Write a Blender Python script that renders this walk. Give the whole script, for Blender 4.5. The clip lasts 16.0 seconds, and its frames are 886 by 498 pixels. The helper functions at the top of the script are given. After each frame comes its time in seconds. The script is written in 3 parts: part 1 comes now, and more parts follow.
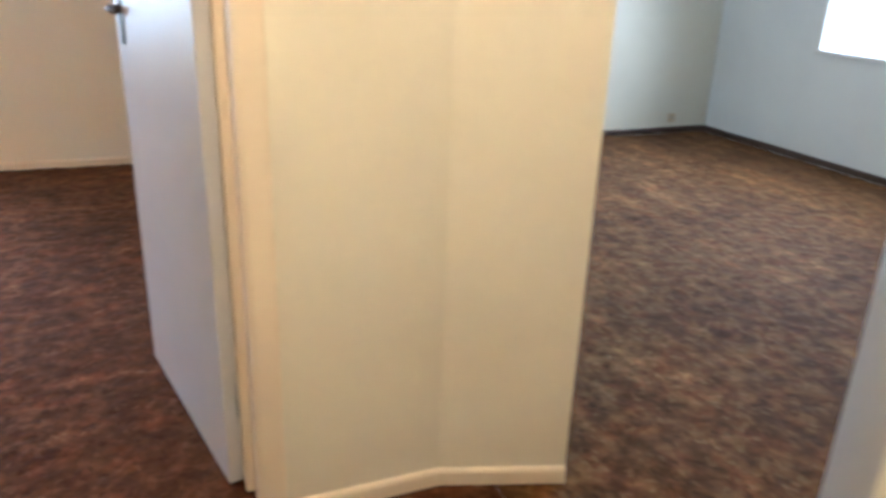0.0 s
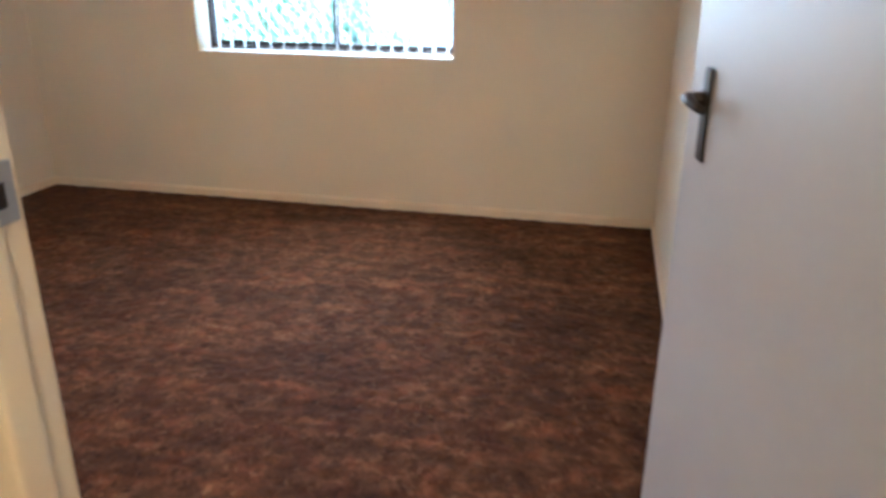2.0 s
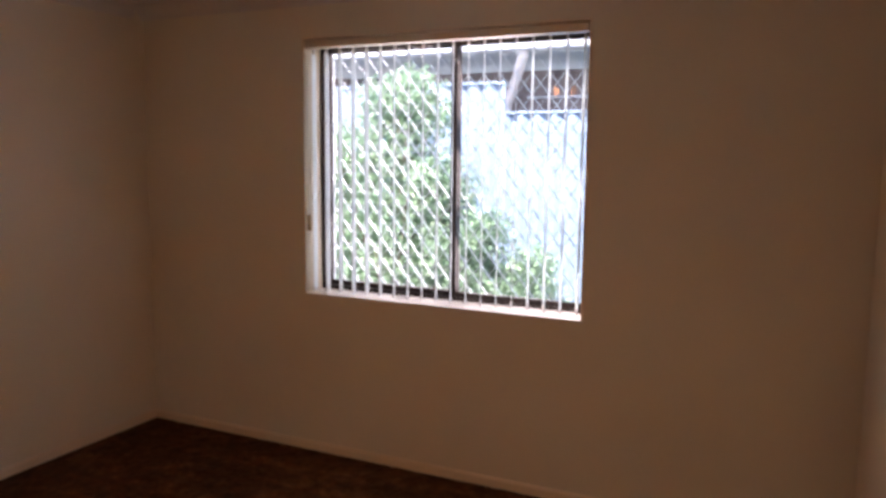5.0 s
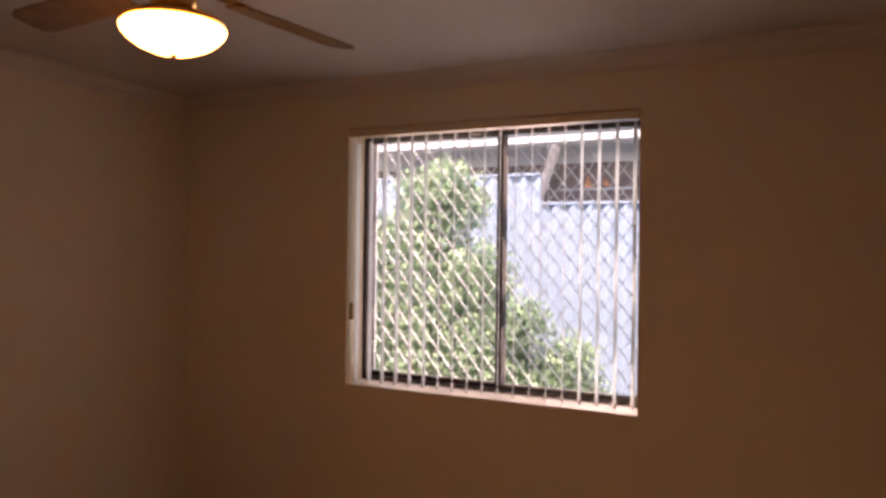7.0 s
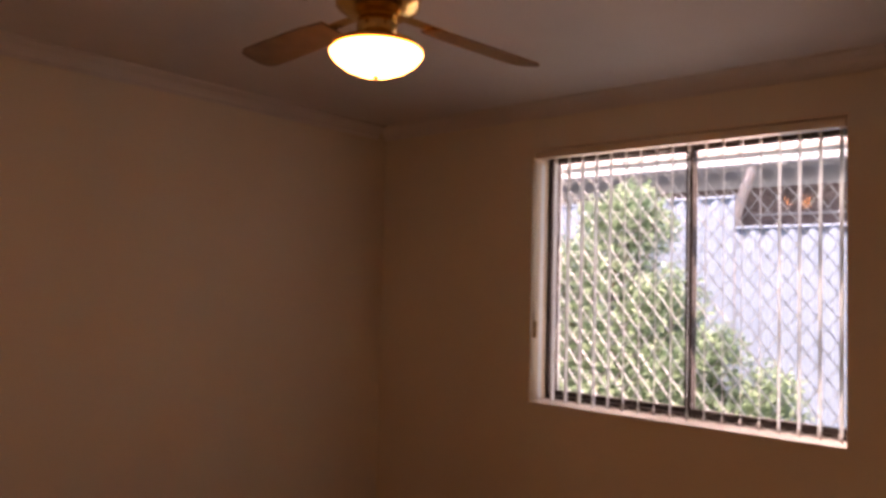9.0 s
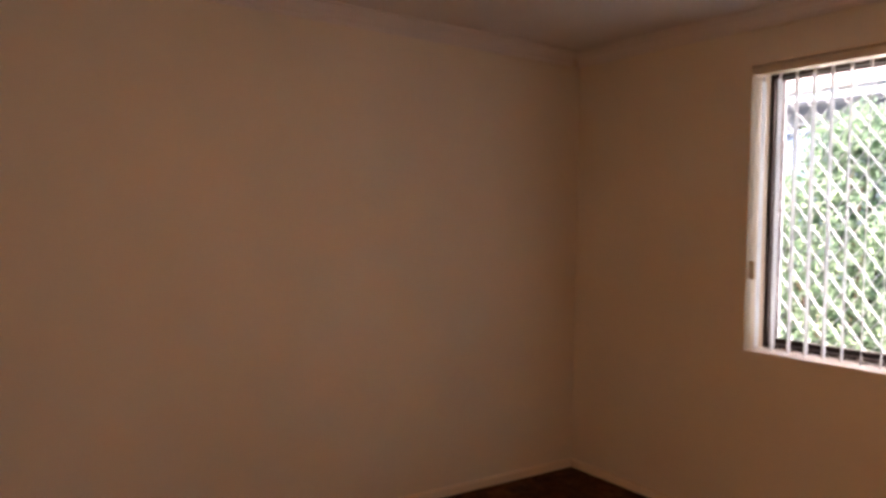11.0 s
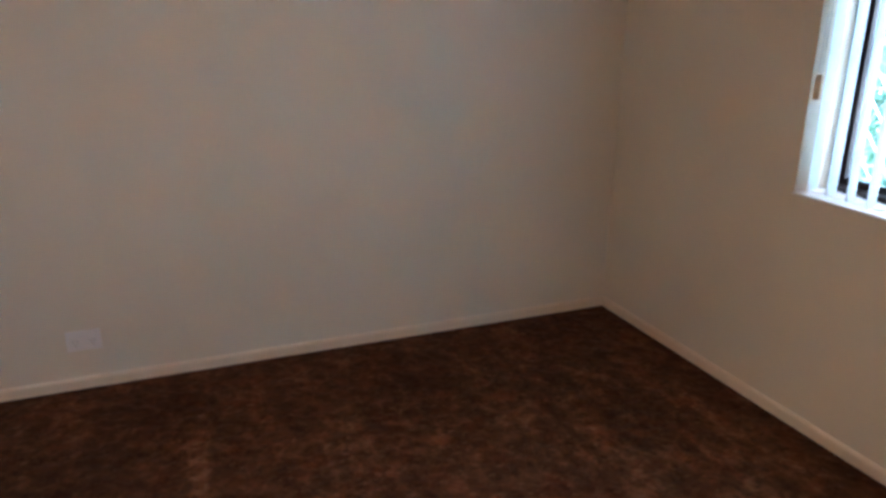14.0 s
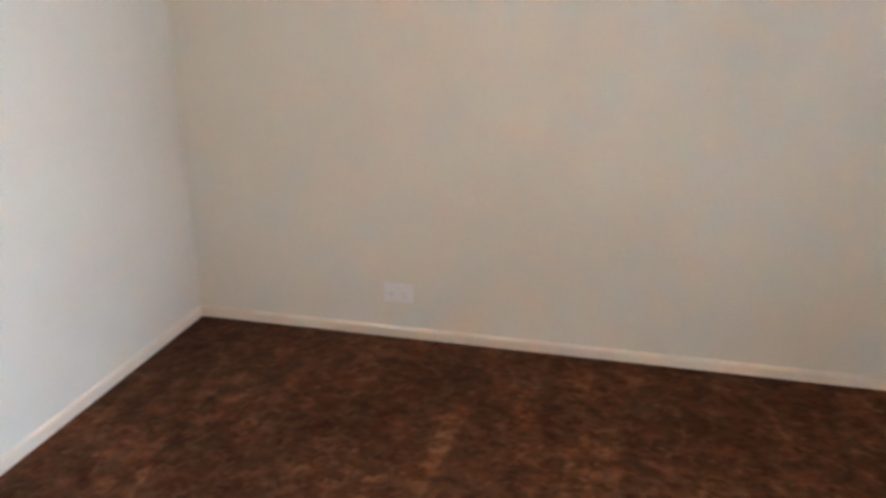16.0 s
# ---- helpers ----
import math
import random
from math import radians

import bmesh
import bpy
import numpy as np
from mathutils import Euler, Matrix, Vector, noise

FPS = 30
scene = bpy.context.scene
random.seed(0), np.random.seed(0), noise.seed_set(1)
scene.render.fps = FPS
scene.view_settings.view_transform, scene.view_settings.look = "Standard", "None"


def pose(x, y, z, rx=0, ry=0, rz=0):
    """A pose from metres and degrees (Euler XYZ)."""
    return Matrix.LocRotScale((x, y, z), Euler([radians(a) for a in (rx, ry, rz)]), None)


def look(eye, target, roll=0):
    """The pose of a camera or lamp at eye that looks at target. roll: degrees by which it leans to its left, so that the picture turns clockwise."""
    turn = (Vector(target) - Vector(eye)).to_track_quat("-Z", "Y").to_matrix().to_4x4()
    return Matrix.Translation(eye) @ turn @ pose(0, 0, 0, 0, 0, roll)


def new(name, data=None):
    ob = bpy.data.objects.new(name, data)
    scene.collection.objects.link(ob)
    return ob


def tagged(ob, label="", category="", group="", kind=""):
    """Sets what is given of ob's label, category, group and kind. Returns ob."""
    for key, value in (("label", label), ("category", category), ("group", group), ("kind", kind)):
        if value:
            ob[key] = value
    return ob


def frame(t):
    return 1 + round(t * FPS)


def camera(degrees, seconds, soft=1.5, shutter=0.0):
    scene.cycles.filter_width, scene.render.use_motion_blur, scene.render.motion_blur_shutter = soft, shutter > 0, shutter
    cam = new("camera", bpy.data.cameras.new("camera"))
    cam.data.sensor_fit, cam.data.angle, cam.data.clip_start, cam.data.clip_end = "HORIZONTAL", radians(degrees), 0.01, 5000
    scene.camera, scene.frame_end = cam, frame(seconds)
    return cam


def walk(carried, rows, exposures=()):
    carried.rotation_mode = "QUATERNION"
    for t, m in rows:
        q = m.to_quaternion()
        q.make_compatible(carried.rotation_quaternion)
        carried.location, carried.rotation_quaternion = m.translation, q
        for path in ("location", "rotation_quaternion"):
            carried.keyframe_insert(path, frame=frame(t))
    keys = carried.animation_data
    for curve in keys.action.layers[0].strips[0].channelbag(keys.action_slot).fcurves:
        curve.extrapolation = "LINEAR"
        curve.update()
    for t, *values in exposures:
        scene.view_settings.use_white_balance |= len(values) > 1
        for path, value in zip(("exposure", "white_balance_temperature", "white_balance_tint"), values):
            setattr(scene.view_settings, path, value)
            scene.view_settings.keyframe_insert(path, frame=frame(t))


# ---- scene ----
cam = camera(61.6, 16.0, soft=3.3, shutter=0.4)
PATH = [
    (0, (3.486, -1.642, 1.244), (4.212, 0.079, 0.530), 2.16),
    (0.5, (3.439, -1.391, 1.198), (3.868, 0.425, 0.481), 1.91),
    (1, (3.431, -1.079, 1.226), (3.531, 0.766, 0.462), -0.06),
    (1.5, (3.404, -0.810, 1.247), (3.212, 1.039, 0.511), 0.37),
    (2, (3.331, -0.545, 1.280), (2.934, 1.284, 0.575), 0.51),
    (2.5, (3.312, -0.268, 1.291), (2.748, 1.529, 0.618), 0.38),
    (3, (3.245, -0.060, 1.388), (2.611, 1.709, 0.703), 0.90),
    (3.5, (3.183, 0.036, 1.467), (2.511, 1.812, 0.838), 1.08),
    (4, (3.190, 0.059, 1.534), (2.480, 1.859, 1.028), 1.02),
    (4.5, (3.252, 0.092, 1.558), (2.490, 1.903, 1.184), 0.51),
    (5, (3.329, 0.187, 1.544), (2.491, 1.987, 1.301), 0.62),
    (5.2, (3.352, 0.207, 1.540), (2.491, 2.003, 1.341), 0.38),
    (7.3, (3.179, 0.216, 1.509), (2.263, 1.994, 1.534), 0.47),
    (7.5, (3.183, 0.221, 1.509), (2.227, 1.977, 1.539), 0.56),
    (8, (3.175, 0.218, 1.490), (2.111, 1.910, 1.542), 0.75),
    (8.5, (3.198, 0.199, 1.458), (2.006, 1.803, 1.535), 1.02),
    (9, (3.213, 0.165, 1.436), (1.909, 1.679, 1.525), 1.44),
    (9.5, (3.142, 0.214, 1.455), (1.724, 1.622, 1.540), 1.00),
    (10, (3.120, 0.208, 1.443), (1.612, 1.520, 1.495), 1.21),
    (10.2, (3.100, 0.214, 1.434), (1.563, 1.494, 1.466), 1.07),
    (12.5, (3.029, 0.675, 1.402), (1.273, 1.555, 1.028), 0.70),
    (13, (2.974, 0.856, 1.435), (1.228, 1.700, 0.947), 0.63),
    (13.5, (2.955, 1.043, 1.438), (1.206, 1.829, 0.868), 0.21),
    (14, (2.969, 1.241, 1.458), (1.209, 1.957, 0.833), 0.48),
    (14.5, (2.990, 1.456, 1.454), (1.179, 2.031, 0.831), 1.37),
    (15, (2.954, 1.655, 1.482), (1.081, 1.964, 0.854), 2.42),
    (15.5, (2.907, 1.766, 1.487), (1.011, 1.735, 0.849), 1.56),
    (16, (2.790, 1.748, 1.439), (0.950, 1.341, 0.766), 0.51),
]

EXPO = [
    (0, 4.65, 4870, 9),
    (0.5, 4.80, 4480, 8),
    (1, 4.68, 4610, 5),
    (1.5, 4.73, 4720, 7),
    (2, 4.33, 4990, 7),
    (2.5, 4.13, 4910, 7),
    (3, 4.03, 4940, 7),
    (3.5, 3.93, 4940, 9),
    (4, 3.57, 5390, 15),
    (4.5, 2.95, 6050, 33),
    (5, 2.46, 7200, 38),
    (5.2, 2.29, 7700, 41),
    (7.3, 1.94, 9250, 50),
    (8.5, 1.94, 9450, 54),
    (10.2, 2.02, 9450, 56),
    (12.5, 4.29, 4720, 7),
    (13, 4.17, 4820, 9),
    (13.5, 3.73, 4910, 11),
    (14, 3.53, 5010, 13),
    (14.5, 3.63, 4930, 11),
    (15, 4.01, 4730, 5),
    (15.5, 4.24, 4760, 3),
    (16, 4.53, 4890, 5),
]
walk(cam, [(t, look(e, g, r)) for t, e, g, r in PATH], EXPO)

# ---- plan (metres) ----
W, D, H = 3.628, 3.337, 2.355         # bedroom: width, depth, ceiling height
WX0, WX1, WZ0, WZ1 = 1.070, 2.541, 0.833, 2.133   # bedroom window opening
HALL = -0.20                          # hall face of the wall with the bedroom door
DX0, DX1, DH = 2.826, 3.660, 2.04     # bedroom door opening
EX0, EX1 = 4.143, 4.410               # hall end wall
EY0 = -1.240                          # near side of the opening to the second bedroom
SPLAY = ((4.105, -0.20), (4.415, -0.302))   # splayed face between the hall wall and that opening
RX = 7.96                             # second bedroom, far wall with its window
HY = -2.30                            # far side of the hall

# ---- world and lights ----
world = bpy.data.worlds.new("sky_world")
scene.world = world
world.use_nodes = True
wn = world.node_tree.nodes
sky = wn.new("ShaderNodeTexSky")
sky.sky_type = "NISHITA"
sky.sun_disc = False
sky.sun_elevation = radians(62)
sky.sun_rotation = radians(189)
wn["Background"].inputs["Strength"].default_value = 0.15
world.node_tree.links.new(sky.outputs[0], wn["Background"].inputs["Color"])

sun = new("sun", bpy.data.lights.new("sun", "SUN"))
sun.data.energy, sun.data.angle, sun.data.color = 5.0, radians(0.5), (1.0, 0.97, 0.93)
sun.matrix_world = look((-0.33, -2.10, 4.0), (0, 0, 0))


def window_light(name, x, y, z, w, h, target, watts, colour):
    lamp = new(name, bpy.data.lights.new(name, "AREA"))
    lamp.data.shape, lamp.data.size, lamp.data.size_y = "RECTANGLE", w, h
    lamp.data.energy, lamp.data.color, lamp.data.spread = watts, colour, radians(150)
    lamp.matrix_world = look((x, y, z), target)
    return lamp


# sky light comes down through the bedroom window: three strips, one above the other
for k in range(3):
    zc = WZ0 + (WZ1 - WZ0) * (k + 0.5) / 3
    window_light("window_daylight", (WX0 + WX1) / 2, D + 0.238, zc, 1.46, 0.42, ((WX0 + WX1) / 2 - 1.0, 0, zc - 2.0), 1.70, (0.96, 0.96, 0.95))
window_light("second_room_daylight", RX + 0.16, 1.59, 1.42, 1.4, 1.2, (4.3, 1.0, 0.6), 3.9, (1.0, 0.98, 0.92))

hall_lamp = new("hall_lamp", bpy.data.lights.new("hall_lamp", "POINT"))
hall_lamp.data.energy, hall_lamp.data.color, hall_lamp.data.shadow_soft_size = 3.4, (1.0, 0.67, 0.35), 0.10
hall_lamp.location = (3.45, -1.05, 2.27)

# ---- materials ----


def material(name, rough=0.6, metal=0.0, spec=0.4):
    m = bpy.data.materials.new(name)
    m.use_nodes = True
    b = m.node_tree.nodes["Principled BSDF"]
    b.inputs["Roughness"].default_value = rough
    b.inputs["Metallic"].default_value = metal
    b.inputs["Specular IOR Level"].default_value = spec
    return m, m.node_tree.nodes, m.node_tree.links, b


def coords(n, l, scale=(1, 1, 1)):
    tc = n.new("ShaderNodeTexCoord")
    mp = n.new("ShaderNodeMapping")
    mp.inputs["Scale"].default_value = scale
    l.new(tc.outputs["Object"], mp.inputs["Vector"])
    return mp.outputs["Vector"]


def noise_tex(n, l, vec, scale, detail=4.0, rough=0.55, swirl=0.0):
    t = n.new("ShaderNodeTexNoise")
    t.inputs["Scale"].default_value = scale
    t.inputs["Detail"].default_value = detail
    t.inputs["Roughness"].default_value = rough
    t.inputs["Distortion"].default_value = swirl
    l.new(vec, t.inputs["Vector"])
    return t.outputs["Fac"]


def ramp(n, l, fac, stops):
    r = n.new("ShaderNodeValToRGB")
    while len(r.color_ramp.elements) < len(stops):
        r.color_ramp.elements.new(0.5)
    for e, (p, c) in zip(r.color_ramp.elements, stops):
        e.position, e.color = p, (*c, 1)
    l.new(fac, r.inputs["Fac"])
    return r.outputs["Color"]


def mixed(n, l, fac, a, b, mode="MIX"):
    x = n.new("ShaderNodeMix")
    x.data_type, x.blend_type = "RGBA", mode
    for sock, v in ((x.inputs[0], fac), (x.inputs[6], a), (x.inputs[7], b)):
        if isinstance(v, (int, float)):
            sock.default_value = v
        elif isinstance(v, tuple):
            sock.default_value = (*v, 1)
        else:
            l.new(v, sock)
    return x.outputs[2]


def bump(n, l, height, b, strength, distance):
    k = n.new("ShaderNodeBump")
    k.inputs["Strength"].default_value, k.inputs["Distance"].default_value = strength, distance
    l.new(height, k.inputs["Height"])
    l.new(k.outputs["Normal"], b.inputs["Normal"])


def paint(name, light, dark, rough=0.55, spec=0.35, grain=260.0, relief=0.0006):
    """Rolled paint: faint clouding, scuffs and orange-peel relief."""
    m, n, l, b = material(name, rough, 0.0, spec)
    v = coords(n, l)
    c = ramp(n, l, noise_tex(n, l, v, 1.7, 5.0), [(0.30, dark), (0.62, light)])
    scuff = ramp(n, l, noise_tex(n, l, coords(n, l, (3.0, 3.0, 0.9)), 7.0, 6.0, 0.7), [(0.66, (1, 1, 1)), (0.80, (0.90, 0.88, 0.85))])
    l.new(mixed(n, l, 0.5, c, scuff, "MULTIPLY"), b.inputs["Base Color"])
    bump(n, l, noise_tex(n, l, v, grain, 2.0), b, 0.35, relief)
    return m


def plain(name, colour, rough=0.5, metal=0.0, spec=0.4, vary=0.12, scale=30.0):
    m, n, l, b = material(name, rough, metal, spec)
    v = coords(n, l)
    dark = tuple(c * (1 - vary) for c in colour)
    l.new(ramp(n, l, noise_tex(n, l, v, scale, 4.0), [(0.3, dark), (0.7, colour)]), b.inputs["Base Color"])
    bump(n, l, noise_tex(n, l, v, scale * 8, 2.0), b, 0.2, 0.0004)
    return m


def yarn(n, l, vec, scale):
    """A random value for every tuft."""
    t = n.new("ShaderNodeTexVoronoi")
    t.inputs["Scale"].default_value = scale
    l.new(vec, t.inputs["Vector"])
    k = n.new("ShaderNodeSeparateColor")
    l.new(t.outputs["Color"], k.inputs[0])
    return k.outputs[0]


def carpet_material(name, dye, run):
    """Mottled pile: yarn tufts and flecks, clumps, pale worn tips, trodden patches and faint brush tracks along run."""
    m, n, l, b = material(name, 0.85, 0.0, 0.05)
    v = coords(n, l, (1, 1, 2.0))
    flat = coords(n, l, (1.0, 0.85, 0.2))
    fine = ramp(n, l, yarn(n, l, flat, 78.0), [(0.0, (0.82, 0.80, 0.79)), (0.5, (1.0, 1.0, 1.0)), (1.0, (1.20, 1.20, 1.19))])
    fleck = ramp(n, l, noise_tex(n, l, v, 15.0, 2.0, 0.55, 0.3), [(0.28, (0.056, 0.0210, 0.0102)), (0.42, (0.074, 0.029, 0.0142)), (0.56, (0.102, 0.043, 0.0215)), (0.72, (0.148, 0.068, 0.036))])
    fleck = mixed(n, l, 1.0, fleck, fine, "MULTIPLY")
    clump = ramp(n, l, noise_tex(n, l, v, 6.0, 3.0, 0.6, 0.4), [(0.32, (0.76, 0.72, 0.70)), (0.52, (1.0, 1.0, 1.0)), (0.70, (1.26, 1.26, 1.24))])
    hue = ramp(n, l, noise_tex(n, l, coords(n, l, (1.0, 1.0, 2.0)), 10.0, 2.0, 0.6), [(0.36, (1.10, 0.91, 0.85)), (0.52, (1.0, 1.0, 0.96)), (0.66, (0.99, 1.02, 1.01))])
    fleck = mixed(n, l, 1.0, fleck, hue, "MULTIPLY")
    tip = ramp(n, l, yarn(n, l, flat, 58.0), [(0.84, (0, 0, 0)), (0.98, (0.32, 0.32, 0.32))])
    fleck = mixed(n, l, tip, fleck, (0.215, 0.125, 0.074))
    pit = ramp(n, l, yarn(n, l, coords(n, l, (0.9, 1.0, 0.2)), 55.0), [(0.04, (0.66, 0.64, 0.62)), (0.16, (1, 1, 1))])
    fleck = mixed(n, l, 1.0, fleck, pit, "MULTIPLY")
    patch = ramp(n, l, noise_tex(n, l, v, 1.7, 4.0, 0.6), [(0.32, (0.70, 0.66, 0.63)), (0.66, (1.28, 1.26, 1.20))])
    brush = ramp(n, l, noise_tex(n, l, coords(n, l, run), 1.5, 3.0, 0.5, 0.4), [(0.38, (0.80, 0.78, 0.77)), (0.56, (1.0, 1.0, 1.0)), (0.68, (1.40, 1.38, 1.32))])
    c = mixed(n, l, 1.0, mixed(n, l, 1.0, fleck, clump, "MULTIPLY"), patch, "MULTIPLY")
    c = mixed(n, l, 1.0, c, brush, "MULTIPLY")
    l.new(mixed(n, l, 1.0, c, dye, "MULTIPLY"), b.inputs["Base Color"])
    b.inputs["Sheen Weight"].default_value = 0.10
    b.inputs["Sheen Roughness"].default_value = 0.45
    b.inputs["Sheen Tint"].default_value = (0.85, 0.62, 0.50, 1)
    bump(n, l, noise_tex(n, l, v, 120.0, 3.0, 0.7), b, 0.35, 0.003)
    return m


def glass_material():
    m = bpy.data.materials.new("window_glass")
    m.use_nodes = True
    n, l = m.node_tree.nodes, m.node_tree.links
    tr, gl, mx = n.new("ShaderNodeBsdfTransparent"), n.new("ShaderNodeBsdfGlossy"), n.new("ShaderNodeMixShader")
    fr = n.new("ShaderNodeFresnel")
    fr.inputs["IOR"].default_value = 1.3
    gl.inputs["Roughness"].default_value = 0.02
    tr.inputs["Color"].default_value = (0.96, 0.97, 0.96, 1)
    l.new(fr.outputs[0], mx.inputs[0])
    l.new(tr.outputs[0], mx.inputs[1])
    l.new(gl.outputs[0], mx.inputs[2])
    l.new(mx.outputs[0], n["Material Output"].inputs["Surface"])
    return m


def fabric_material():
    m, n, l, b = material("blind_fabric", 0.85, 0.0, 0.15)
    v = coords(n, l)
    l.new(ramp(n, l, noise_tex(n, l, v, 60.0, 3.0), [(0.3, (0.68, 0.75, 0.77)), (0.7, (0.78, 0.85, 0.87))]), b.inputs["Base Color"])
    t, mx = n.new("ShaderNodeBsdfTranslucent"), n.new("ShaderNodeMixShader")
    t.inputs["Color"].default_value = (0.80, 0.87, 0.89, 1)
    mx.inputs[0].default_value = 0.6
    l.new(b.outputs[0], mx.inputs[1])
    l.new(t.outputs[0], mx.inputs[2])
    l.new(mx.outputs[0], n["Material Output"].inputs["Surface"])
    return m


def lamp_glass_material():
    m, n, l, b = material("lit_opal_glass", 0.3, 0.0, 0.5)
    b.inputs["Base Color"].default_value = (0.9, 0.86, 0.76, 1)
    b.inputs["Emission Color"].default_value = (1.0, 0.42, 0.12, 1)
    b.inputs["Emission Strength"].default_value = LAMP
    return m


def brick_material():
    m, n, l, b = material("neighbour_brick", 0.85, 0.0, 0.2)
    t = n.new("ShaderNodeTexBrick")
    t.inputs["Color1"].default_value, t.inputs["Color2"].default_value = (0.19, 0.165, 0.16, 1), (0.27, 0.225, 0.21, 1)
    t.inputs["Mortar"].default_value = (0.36, 0.32, 0.29, 1)
    t.inputs["Scale"].default_value, t.inputs["Mortar Size"].default_value = 1.0, 0.006
    t.inputs["Brick Width"].default_value, t.inputs["Row Height"].default_value = 0.24, 0.086
    tc, sep, com = n.new("ShaderNodeTexCoord"), n.new("ShaderNodeSeparateXYZ"), n.new("ShaderNodeCombineXYZ")
    l.new(tc.outputs["Object"], sep.inputs[0])
    l.new(sep.outputs["X"], com.inputs["X"])
    l.new(sep.outputs["Z"], com.inputs["Y"])
    l.new(com.outputs[0], t.inputs["Vector"])
    stain = ramp(n, l, noise_tex(n, l, tc.outputs["Object"], 3.0, 5.0), [(0.3, (0.7, 0.7, 0.7)), (0.7, (1.1, 1.1, 1.1))])
    l.new(mixed(n, l, 1.0, t.outputs["Color"], stain, "MULTIPLY"), b.inputs["Base Color"])
    bump(n, l, t.outputs["Fac"], b, 0.6, -0.006)
    return m


def leaf_material(name, dark, light):
    m, n, l, b = material(name, 0.5, 0.0, 0.4)
    g = n.new("ShaderNodeNewGeometry")
    c = ramp(n, l, g.outputs["Random Per Island"], [(0.0, dark), (1.0, light)])
    l.new(c, b.inputs["Base Color"])
    t, mx = n.new("ShaderNodeBsdfTranslucent"), n.new("ShaderNodeMixShader")
    l.new(c, t.inputs["Color"])
    mx.inputs[0].default_value = 0.35
    l.new(b.outputs[0], mx.inputs[1])
    l.new(t.outputs[0], mx.inputs[2])
    l.new(mx.outputs[0], n["Material Output"].inputs["Surface"])
    return m


LAMP = 5.4
WALL = paint("wall_paint_cream", (0.735, 0.692, 0.562), (0.695, 0.652, 0.522))
WALL2 = paint("second_room_wall_paint", (0.74, 0.74, 0.70), (0.69, 0.69, 0.66))
CEIL = paint("ceiling_paint_white", (0.70, 0.68, 0.635), (0.65, 0.63, 0.585), 0.8, 0.2)
TRIM = paint("trim_enamel_cream", (0.76, 0.66, 0.505), (0.70, 0.605, 0.455), 0.35, 0.5, 120.0, 0.0003)
LEAF_PAINT = paint("door_enamel_white", (0.52, 0.52, 0.53), (0.48, 0.48, 0.49), 0.45, 0.35, 120.0, 0.0003)
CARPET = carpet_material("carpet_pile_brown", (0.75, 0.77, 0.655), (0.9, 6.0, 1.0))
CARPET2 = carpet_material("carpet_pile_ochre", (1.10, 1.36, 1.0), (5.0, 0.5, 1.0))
GLASS = glass_material()
FABRIC = fabric_material()
OPAL = lamp_glass_material()
BRONZE = plain("bronze_aluminium", (0.045, 0.034, 0.030), 0.42, 0.5)
SILLW = plain("sill_enamel_white", (0.82, 0.79, 0.74), 0.4, vary=0.06)
BLACKM = plain("dark_antique_brass", (0.028, 0.021, 0.016), 0.50, 0.4)
STEEL = plain("dull_steel", (0.42, 0.42, 0.44), 0.4, 0.9)
BRASS = plain("polished_brass", (0.78, 0.50, 0.18), 0.22, 1.0, vary=0.1)
BLADE = plain("fan_blade_timber", (0.27, 0.205, 0.145), 0.16, vary=0.25, scale=12.0)
PLASTIC = plain("white_plastic", (0.80, 0.79, 0.76), 0.35, vary=0.04)
SLOTDARK = plain("socket_slot_grey", (0.42, 0.41, 0.39), 0.6)
TASSEL = plain("tan_plastic_weight", (0.66, 0.52, 0.32), 0.4)
CORD = plain("blind_cord_white", (0.75, 0.73, 0.70), 0.7)
GRILLE = plain("security_grille_white", (0.62, 0.72, 0.75), 0.4, vary=0.08)
FENCE = plain("fence_sheet_pale_blue", (0.195, 0.315, 0.445), 0.6, vary=0.14, scale=5.0)
BRICK = brick_material()
CLAY, _n, _l, _b = material("brick_clay", 0.85, 0.0, 0.2)
_info = _n.new("ShaderNodeObjectInfo")
_tone = ramp(_n, _l, _info.outputs["Random"], [(0.0, (0.170, 0.145, 0.145)), (0.5, (0.235, 0.200, 0.190)), (1.0, (0.31, 0.265, 0.245))])
_grit = ramp(_n, _l, noise_tex(_n, _l, coords(_n, _l), 40.0, 4.0), [(0.3, (0.75, 0.75, 0.75)), (0.7, (1.1, 1.1, 1.1))])
_l.new(mixed(_n, _l, 1.0, _tone, _grit, "MULTIPLY"), _b.inputs["Base Color"])
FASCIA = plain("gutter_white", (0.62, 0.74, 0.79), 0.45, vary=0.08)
ROOF = plain("roof_sheet_pale", (0.55, 0.53, 0.50), 0.6, vary=0.15, scale=4.0)
DARKGLASS = plain("dark_window_glass", (0.03, 0.035, 0.04), 0.08, vary=0.2)
SLAB = plain("floor_slab_concrete", (0.30, 0.29, 0.28), 0.9)
EARTH = plain("garden_ground", (0.085, 0.075, 0.06), 0.95, vary=0.4, scale=3.0)
# dark brown, used only for the second bedroom's skirting
DARK_TRIM = plain("dark_brown_trim", (0.075, 0.048, 0.036), 0.5, vary=0.3, scale=14.0)
BARK = plain("shrub_bark", (0.13, 0.09, 0.06), 0.9, vary=0.4, scale=20.0)
LEAF_A = leaf_material("shrub_leaf_olive", (0.12, 0.25, 0.165), (0.35, 0.54, 0.37))
LEAF_B = leaf_material("shrub_leaf_green", (0.105, 0.225, 0.15), (0.31, 0.49, 0.335))

# ---- building blocks ----


